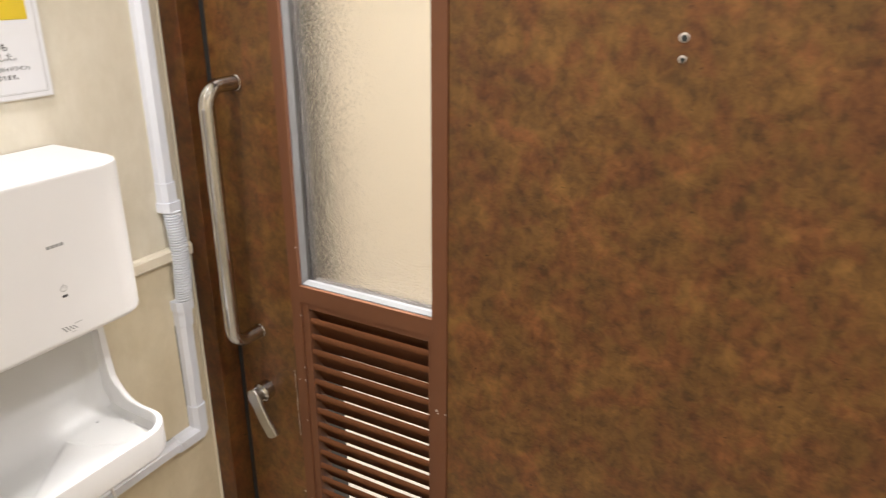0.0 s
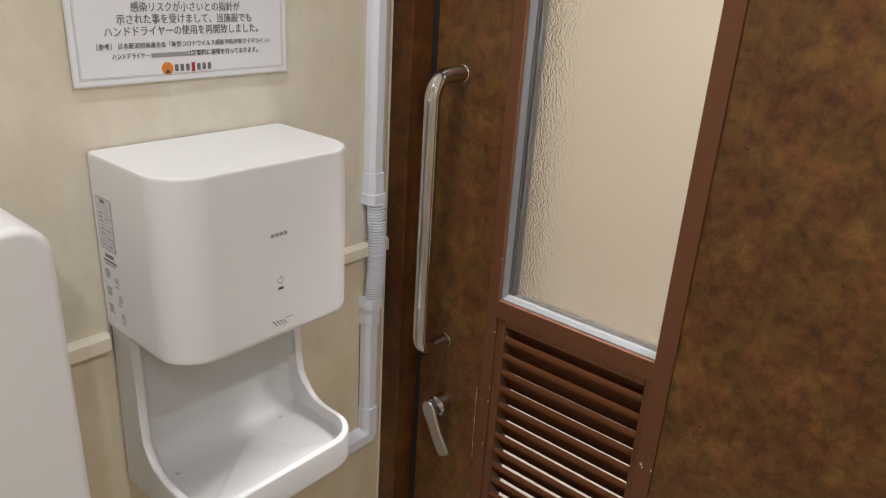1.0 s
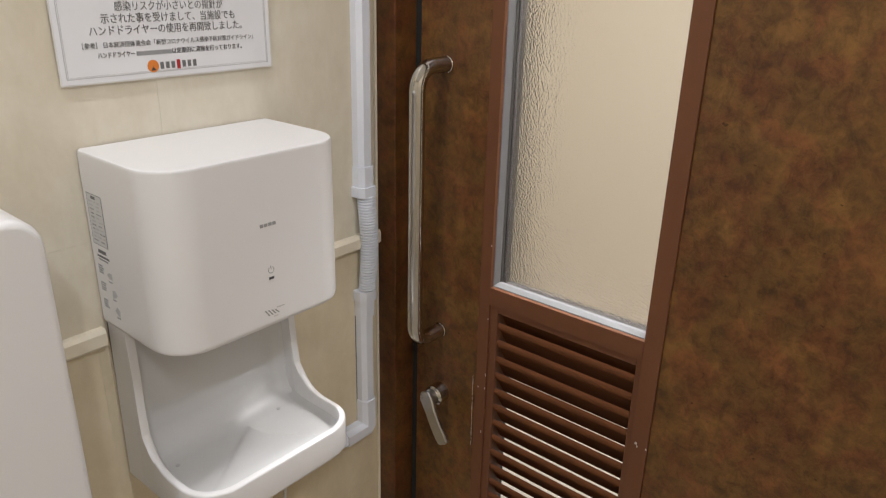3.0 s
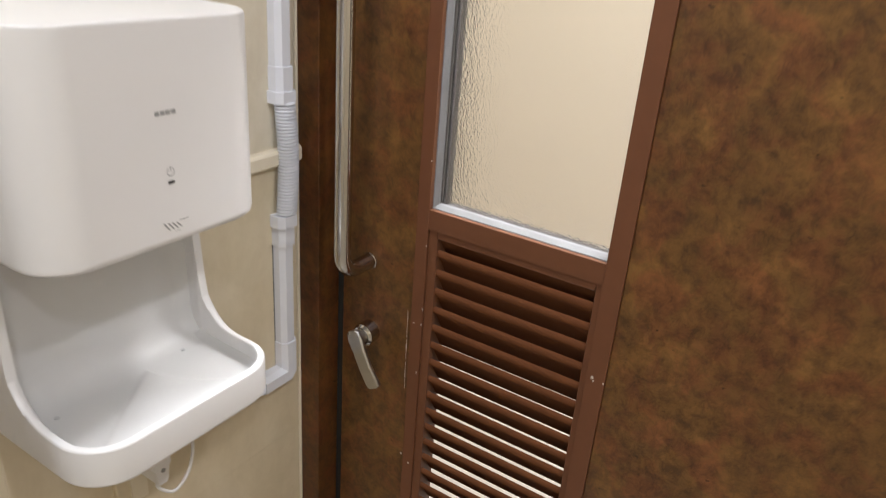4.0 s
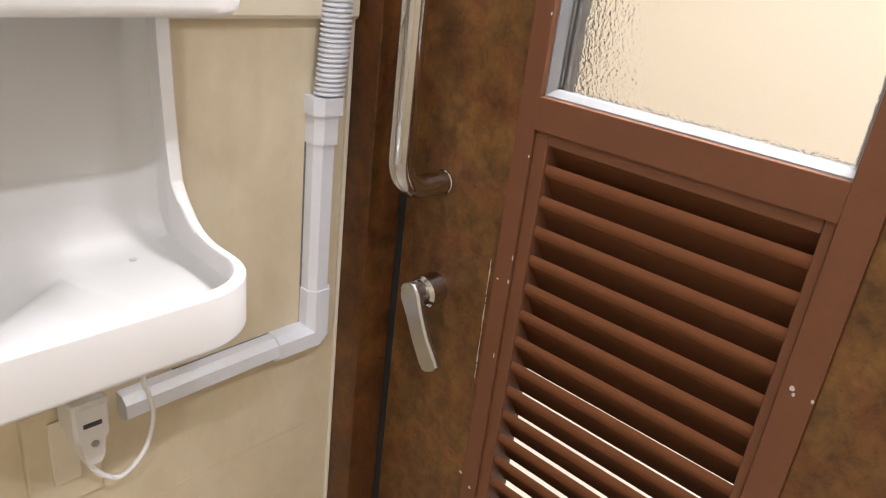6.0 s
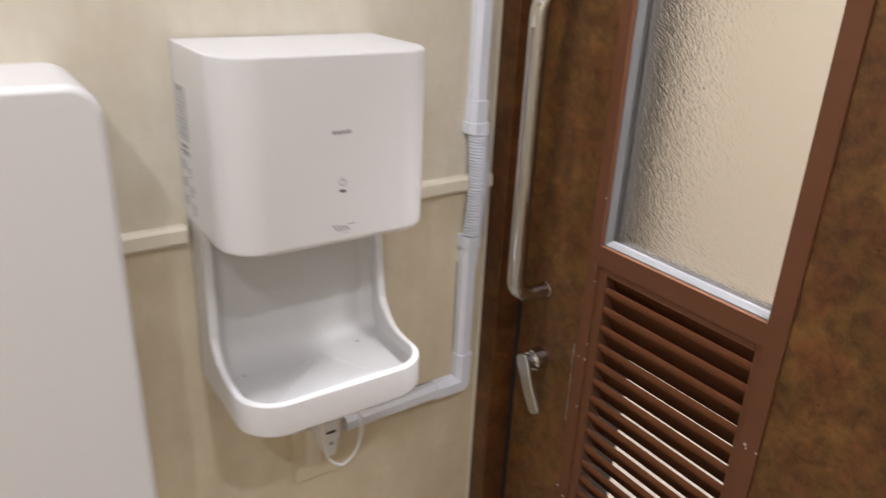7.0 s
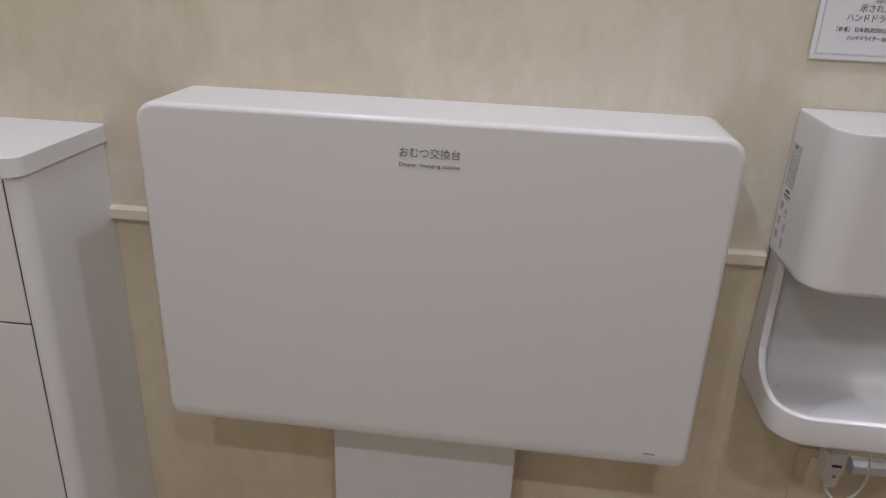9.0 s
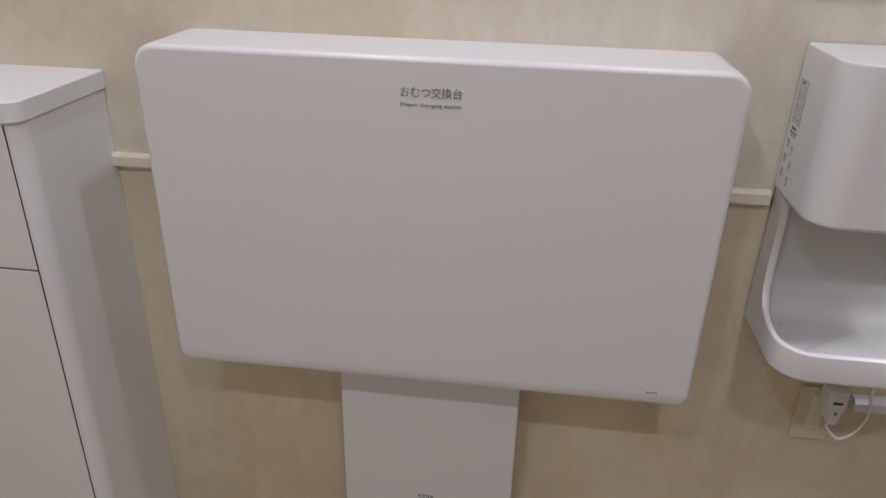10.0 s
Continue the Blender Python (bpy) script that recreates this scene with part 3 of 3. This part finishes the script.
        part("sensor_sign", prism([(c, 1.1885 - k * 0.0008), (c + 0.0022, 1.1885 - k * 0.0008), (c + 0.0085, 1.1795), (c + 0.0063, 1.1795)], lambda u, v, w: (fx + w, u, v), 0.0, 0.0004), M_GREY_INK, hood, "slanted sensor sign")
    part("sensor_sign", box(fx, fx + 0.0003, 0.440, 0.452, 1.1872, 1.1880), M_GREY_INK, hood)
    part("sensor_sign", box(fx, fx + 0.0003, 0.434, 0.441, 1.1758, 1.1768), M_PALE_INK, hood)

    # instructions printed on the side
    sy = y0 - 0.0001
    rnd = random.Random(3)

    def side_bar(x0, x1, za, zz, mat):
        part("side_print", box(x0, x1, sy - 0.0003, sy + 0.0002, za, zz), mat, hood, "small grey printed instructions")
    part("side_label", box(-0.909, -0.872, sy - 0.0002, sy + 0.0002, 1.278, 1.345), M_LABEL, hood, "pale grey rating label")
    for x0, x1, za, zz in ((-0.909, -0.872, 1.3442, 1.345), (-0.909, -0.872, 1.278, 1.2788), (-0.909, -0.9083, 1.278, 1.345), (-0.8727, -0.872, 1.278, 1.345)):
        side_bar(x0, x1, za, zz, M_GREY_INK)
    side_bar(-0.898, -0.887, 1.3385, 1.3425, M_SOFT_INK)
    for k in range(11):
        zz = 1.336 - k * 0.0051
        start = -0.9065 + 0.003 * rnd.random()
        while start < -0.879:
            end = min(-0.8745, start + 0.004 + 0.010 * rnd.random())
            side_bar(start, end, zz - 0.0012 - 0.0012 * rnd.random(), zz, M_GREY_INK if rnd.random() < 0.45 else M_PALE_INK)
            start = end + 0.0015 + 0.005 * rnd.random()
    side_bar(-0.900, -0.880, 1.2675, 1.272, M_SOFT_INK)
    side_bar(-0.904, -0.874, 1.2615, 1.2642, M_SOFT_INK)
    side_bar(-0.902, -0.878, 1.2575, 1.2595, M_GREY_INK)
    for k in range(3):
        zz = 1.250 - k * 0.024
        for q in range(4):
            side_bar(-0.906, -0.893 - 0.004 * rnd.random(), zz - q * 0.0032 - 0.0018, zz - q * 0.0032, M_GREY_INK)
        # a small drawing beside each note
        c, h = (-0.878 + 0.004 * k, zz - 0.010)
        loop = [(c + 0.0075 * math.cos(q * 1.047 + k) * (0.6 + 0.5 * (q % 2)), h + 0.008 * math.sin(q * 1.047 + k) * (0.6 + 0.4 * (q % 3 == 0))) for q in range(6)]
        part("side_print", prism(loop, lambda u, v, w: (u, sy - w, v), 0.0, 0.0003), M_PALE_INK, hood, "small grey printed drawing")
        side_bar(c - 0.006, c + 0.003, h - 0.009, h - 0.0075, M_GREY_INK)


hand_dryer()


# ---- trunking and pipe to the dryer ----
def half_trunk(path, width, depth):
    """Surface trunking with chamfered edges along points on the wall (y, z)."""
    prof = [(-width / 2, 0.0004), (-width / 2, depth * 0.62), (-width / 2 + 0.007, depth), (width / 2 - 0.007, depth), (width / 2, depth * 0.62), (width / 2, 0.0004)]
    loops = []
    for i, (y, z) in enumerate(path):
        a, b = path[max(i - 1, 0)], path[min(i + 1, len(path) - 1)]
        d1 = Vector((y - a[0], z - a[1]))
        d2 = Vector((b[0] - y, b[1] - z))
        d1 = (d1 if d1.length else d2).normalized()
        d2 = (d2 if d2.length else d1).normalized()
        d = (d1 + d2).normalized()
        n = Vector((-d.y, d.x)) / max(0.4, d.dot(d1))
        loops.append([(WALL_X + h, y + n.x * w, z + n.y * w) for w, h in prof])
    return rings(loops)


def trunking():
    t = thing("cable_trunking", "bluish white plastic cable trunking with a ribbed flexible section", "cable trunking", (WALL_X, 0.757, 0.735))
    yc, w, d = 0.7590, 0.030, 0.022
    part("upright", half_trunk([(yc + 0.003, CEIL), (yc, 1.285)], w, d), M_DUCT, t, "", 30)
    part("connector", half_trunk([(yc, 1.290), (yc, 1.252)], w + 0.003, d + 0.003), M_DUCT, t, "", 30)
    part("connector_ring", half_trunk([(yc, 1.254), (yc, 1.236)], w + 0.009, d + 0.006), M_DUCT, t, "", 30)
    # ribbed hose with a slight bow
    loops = []
    n = 105
    for k in range(n + 1):
        s = k / n
        z = 1.238 - (1.238 - 1.058) * s
        y = yc + 0.0030 * math.sin(math.pi * s) + 0.001
        x = WALL_X + 0.0155 + 0.003 * math.sin(math.pi * s)
        r = 0.0166 if k % 3 else 0.0128
        loops.append([(x + r * 0.9 * math.cos(2 * math.pi * q / 20), y + r * 1.08 * math.sin(2 * math.pi * q / 20), z) for q in range(20)])
    part("flexible_hose", rings(loops), M_DUCT, t, "ribbed flexible hose", 60)
    yc -= 0.001
    zc = 0.757
    part("connector_ring", half_trunk([(yc, 1.057), (yc, 1.037)], w + 0.009, d + 0.006), M_DUCT, t, "", 30)
    part("connector", half_trunk([(yc, 1.039), (yc, 1.004)], w + 0.003, d + 0.003), M_DUCT, t, "", 30)
    # flat dark strip, a little wider than the trunking, as its gap shadow
    part("trunk_gap_shade", half_trunk([(yc, 1.004), (yc, zc), (0.575, zc - 0.003)], w + 0.0042, 0.0012), M_SOFT_INK, t, "thin dark line for the gap shadow along the edge")
    part("upright", half_trunk([(yc, 1.012), (yc, 0.812)], w, d), M_DUCT, t, "", 30)
    part("elbow", half_trunk([(yc, 0.822), (yc, zc + 0.006), (yc - 0.006, zc), (0.697, zc)], w + 0.0035, d + 0.003), M_DUCT, t, "", 30)
    part("run", half_trunk([(0.700, zc), (0.514, zc - 0.004)], w, d), M_DUCT, t, "", 30)


trunking()


def outlet():
    t = thing("wall_outlet", "cream wall outlet plate under the dryer", "wall outlet", (WALL_X, 0.456, 0.71))
    put = lambda u, v, w: (WALL_X + w, u, v)
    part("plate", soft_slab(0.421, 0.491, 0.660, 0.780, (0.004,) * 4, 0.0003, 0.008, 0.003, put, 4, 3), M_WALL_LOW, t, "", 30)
    part("socket", soft_slab(0.443, 0.469, 0.690, 0.765, (0.002,) * 4, 0.008, 0.011, 0.001, put, 3, 2), M_RAIL, t, "", 30)
    p = thing("power_plug", "white plug with a thin cord hanging in a loop", "plug", (WALL_X + 0.04, 0.470, 0.755))
    out = [(0.4535, 0.800), (0.4535, 0.762), (0.4570, 0.757), (0.4600, 0.735), (0.4640, 0.728), (0.4760, 0.728), (0.4800, 0.735), (0.4825, 0.757), (0.4865, 0.762), (0.4865, 0.800)]
    loops = [[(WALL_X + 0.011, y, z) for y, z in out], [(WALL_X + 0.046, y, z) for y, z in out],
             [(WALL_X + 0.050, 0.470 + (y - 0.470) * 0.86, 0.763 + (z - 0.763) * 0.9) for y, z in out]]
    part("body", rings(loops), M_WHITE, p, "", 30)
    part("slot", box(WALL_X + 0.0498, WALL_X + 0.0506, 0.4615, 0.4785, 0.775, 0.780), M_INK, p, "dark slot")
    part("screw", disc((WALL_X + 0.0499, 0.4705, 0.755), (1, 0, 0), 0.0038, 0.0008, 0.0003, 14), M_GREY_INK, p, "dark screw")
    cord = spline([(WALL_X + 0.034, 0.470, 0.733), (WALL_X + 0.028, 0.474, 0.708), (WALL_X + 0.032, 0.497, 0.687), (WALL_X + 0.034, 0.522, 0.706), (WALL_X + 0.032, 0.536, 0.742), (WALL_X + 0.032, 0.533, 0.775), (WALL_X + 0.044, 0.523, 0.805), (WALL_X + 0.050, 0.515, 0.925)], 9)
    part("cord", tube(cord, 0.0026, 10), M_WHITE, p, "thin white cord", 60)


outlet()


# ---- changing station ----
def changing_station():
    t = thing("diaper_changing_station", "closed white wall-mounted diaper changing station", "changing table", (WALL_X, -0.266, 0.3))
    y0, y1, z0, z1, xf = -0.7175, 0.1815, 0.812, 1.3750, -0.765
    put = lambda u, v, w: (w, u, v)
    loops = []
    top, bot = 0.034, 0.018
    steps = 7
    base = (bot, bot, top, top)
    for x, d in ((WALL_X + 0.0005, 0.004), (WALL_X + 0.006, 0.0)):
        loops.append([(x, u, v) for u, v in round_rect(y0 + d, y1 - d, z0 + d, z1 - d, base, 10)])
    for k in range(steps + 1):
        a = radians(90 * k / steps)
        d = 0.0088 * (1 - math.cos(a))
        low = 0.026 * (1 - math.cos(a))
        x = xf - 0.0095 * (1 - math.sin(a))
        loops.append([(x, u, v) for u, v in round_rect(y0 + d, y1 - d, z0 + low, z1 - d, tuple(max(r - d, 0.004) for r in base), 10)])
    shell = part("table_shell", rings(loops), M_WHITE, t, "", 40)
    cover = part("lower_cover", soft_slab(-0.443, -0.098, 0.30, 0.86, (0.004,) * 4, WALL_X + 0.0005, -0.850, 0.004, put, 4, 3), M_WHITE, t, "white lower cover under the folded table", 40)
    fx = xf + 0.0003
    lettering("lettering", "\u304a\u3080\u3064\u4ea4\u63db\u53f0", 0.0165, on_wall(-0.264, 1.3235, fx), M_SOFT_INK, shell, 0.090)
    lettering("lettering", "Diaper changing station", 0.0082, on_wall(-0.264, 1.3060, fx), M_SOFT_INK, shell, 0.090)
    for k in range(4):
        c = 0.1118 + k * 0.0048
        part("maker_mark", box(xf, xf + 0.0004, c - 0.0019, c + 0.0019, 0.8365, 0.8400), M_GREY_INK, shell, "small grey maker's mark")
        c = -0.286 + k * 0.0085
        part("maker_mark", box(-0.850, -0.8496, c - 0.0034, c + 0.0034, 0.461, 0.467), M_GREY_INK, cover, "small grey maker's mark")


changing_station()


# ---- cabinet ----
def cabinet():
    t = thing("cabinet", "white laminate cabinet with a rounded corner and a thick top", "cabinet", (WALL_X, -1.2, 0.0))
    y1, xf, top = -0.868, -0.684, 1.297
    plan = lambda g, r: round_rect(WALL_X + 0.0005, xf + g, SOUTH + 0.002, y1 + g, (0.001, 0.001, r, 0.001), 10)
    part("body", rings([[(x, y, z) for x, y in plan(0.0, 0.030)] for z in (0.0, 1.264)]), M_CAB, t, "", 40)
    loops = [[(x, y, z) for x, y in plan(g, 0.026)] for g, z in ((0.001, 1.2645), (0.004, 1.2660), (0.004, top - 0.002), (0.002, top))]
    part("top", rings(loops), M_CAB, t, "thick white top", 40)
    for z0, z1 in ((0.10, 1.0183), (1.0217, 1.261)):
        part("front_panel", box(xf - 0.0005, xf + 0.0025, SOUTH + 0.03, -0.8905, z0, z1, 0.0022, 3), M_CAB, t, "flat white front")
    part("shadow_gap", box(xf - 0.001, xf + 0.0004, -0.8904, -0.8892, 0.10, 1.262), M_INK, t, "dark joint")
    part("shadow_gap", box(xf - 0.001, xf + 0.0004, SOUTH + 0.03, -0.8904, 1.0183, 1.0217), M_SOFT_INK, t, "dark joint")


cabinet()


# ---- notice ----
def notice():
    t = thing("notice", "laminated paper notice on the wall with a yellow heading band", "notice", (WALL_X, 0.43, 1.473))
    dz = -0.0025
    y0, y1, z0, z1 = 0.2825, 0.5840, 1.473 + dz, 1.687 + dz
    yc = (y0 + y1) / 2
    off = 0.0035      # held off the wall by pads at its corners
    put = lambda u, v, w: (WALL_X + off + w, u, v)
    for u in (y0 + 0.02, y1 - 0.02):
        for v in (z0 + 0.02, z1 - 0.02):
            part("pad", box(WALL_X, WALL_X + off + 0.0003, u - 0.006, u + 0.006, v - 0.006, v + 0.006), M_WHITE, t)
    part("film", prism(round_rect(y0, y1, z0, z1, (0.002,) * 4, 4), put, 0.0003, 0.0014), M_FILM, t, "clear laminating film edge")
    sheet = part("sheet", box(WALL_X + off + 0.0014, WALL_X + off + 0.0017, y0 + 0.0018, y1 - 0.0018, z0 + 0.0018, z1 - 0.0018), M_PAPER, t, "white paper sheet")
    fx = WALL_X + off + 0.0017
    for inset, w in ((0.0075, 0.0009), (0.0095, 0.0004)):
        a, b, c, d = y0 + inset, y1 - inset, z0 + inset, z1 - inset
        for q in ((a, b, c, c + w), (a, b, d - w, d), (a, a + w, c, d), (b - w, b, c, d)):
            part("border_line", box(fx, fx + 0.0003, *q), M_PALE_INK, sheet)
    part("heading_band", box(fx, fx + 0.0004, y0 + 0.0195, y1 - 0.0195, 1.5845 + dz, 1.668 + dz), M_YELLOW, sheet, "yellow heading band")
    lettering("lettering", "\u304a\u77e5\u3089\u305b", 0.052, on_wall(yc + 0.004, 1.6205 + dz, fx + 0.0006), M_INK, sheet, 0.176)
    lines = ((1.5745, 0.175, 0.0125, "\u30cf\u30f3\u30c9\u30c9\u30e9\u30a4\u30e4\u30fc\u3092\u4f7f\u7528\u3059\u308b\u4e8b\u3067\u306e"),
             (1.5608, 0.150, 0.0125, "\u611f\u67d3\u30ea\u30b9\u30af\u304c\u5c0f\u3055\u3044\u3068\u306e\u6307\u91dd\u304c"),
             (1.5470, 0.186, 0.0125, "\u793a\u3055\u308c\u305f\u4e8b\u3092\u53d7\u3051\u307e\u3057\u3066\u3001\u5f53\u65bd\u8a2d\u3067\u3082"),
             (1.5333, 0.212, 0.0125, "\u30cf\u30f3\u30c9\u30c9\u30e9\u30a4\u30e4\u30fc\u306e\u4f7f\u7528\u3092\u518d\u958b\u81f4\u3057\u307e\u3057\u305f\u3002"),
             (1.5170, 0.240, 0.0075, "\uff3b\u53c2\u8003\uff3d \u65e5\u672c\u7d4c\u6e08\u56e3\u4f53\u9023\u5408\u4f1a\u300c\u65b0\u578b\u30b3\u30ed\u30ca\u30a6\u30a4\u30eb\u30b9\u611f\u67d3\u4e88\u9632\u5bfe\u7b56\u30ac\u30a4\u30c9\u30e9\u30a4\u30f3\u300d"))
    for z, w, size, words in lines:
        lettering("lettering", words, size, on_wall(yc, z + dz, fx + 0.0003), M_SOFT_INK, sheet, w)
    lettering("lettering", "\u30cf\u30f3\u30c9\u30c9\u30e9\u30a4\u30e4\u30fc", 0.0080, on_wall(yc - 0.0795, 1.5052 + dz, fx + 0.0003), M_INK, sheet, 0.046)
    part("lettering_bar", box(fx, fx + 0.0003, yc - 0.054, yc - 0.006, 1.5025 + dz, 1.5078 + dz), M_GREY_INK, sheet)
    lettering("lettering", "\u306f\u5b9a\u671f\u7684\u306b\u6e05\u6383\u3092\u884c\u3063\u3066\u304a\u308a\u307e\u3059\u3002", 0.0080, on_wall(yc + 0.0495, 1.5052 + dz, fx + 0.0003), M_INK, sheet, 0.106)
    part("logo", disc((fx, yc - 0.034, 1.4885 + dz), (1, 0, 0), 0.0078, 0.0004, 0, 24), M_ORANGE, sheet, "round orange logo")
    part("logo", prism([(-0.0035, -0.004), (0.0035, -0.004), (0.0, 0.001)], lambda u, v, w: (fx + w, yc - 0.034 + u, 1.487 + dz + v), 0.0004, 0.0007), M_INK, sheet)
    for k in range(7):
        c = yc - 0.0215 + k * 0.0078
        tall = 0.0052 if k != 3 else 0.0068
        part("logo_bar", box(fx, fx + 0.0004, c - 0.0026, c + 0.0022, 1.4885 + dz - tall + 0.001, 1.4885 + dz + tall - 0.001), M_RED if k == 3 else M_SOFT_INK, sheet)
    part("logo_bar", box(fx, fx + 0.0004, yc - 0.021, yc + 0.028, 1.4805 + dz, 1.4818 + dz), M_PALE_INK, sheet)


notice()


# ---- louvre blades ----
def louvre_blades():
    t, depth, drop, pitch = 0.0098, 0.030, 0.0438, 0.03335
    y0 = DOOR_Y + 0.003
    prof = [(0.0036, 0.0008), (0.0012, -0.0010), (0.0, -0.0042), (0.0001, -0.0078), (0.0015, -0.0112), (0.0042, -t - 0.0018),
            (0.0120, -t - 0.0110), (depth, -drop - 0.007), (depth, -drop + 0.002)]
    bm = rings([[(x, y0 + u, v) for u, v in prof] for x in (LX0 - 0.004, LX1 + 0.004)])
    me = mesh_of("louvre_blade", bm, M_BLADE, 42)
    count = int((LZ1 - LZ0) / pitch)
    for k in range(-1, count):
        ob = new("louvre_blade", me)
        ob.location = (0, 0, 1.031 - k * pitch)
        ob.parent = door
        ob.matrix_parent_inverse = Matrix.Translation(door.location).inverted()


louvre_blades()
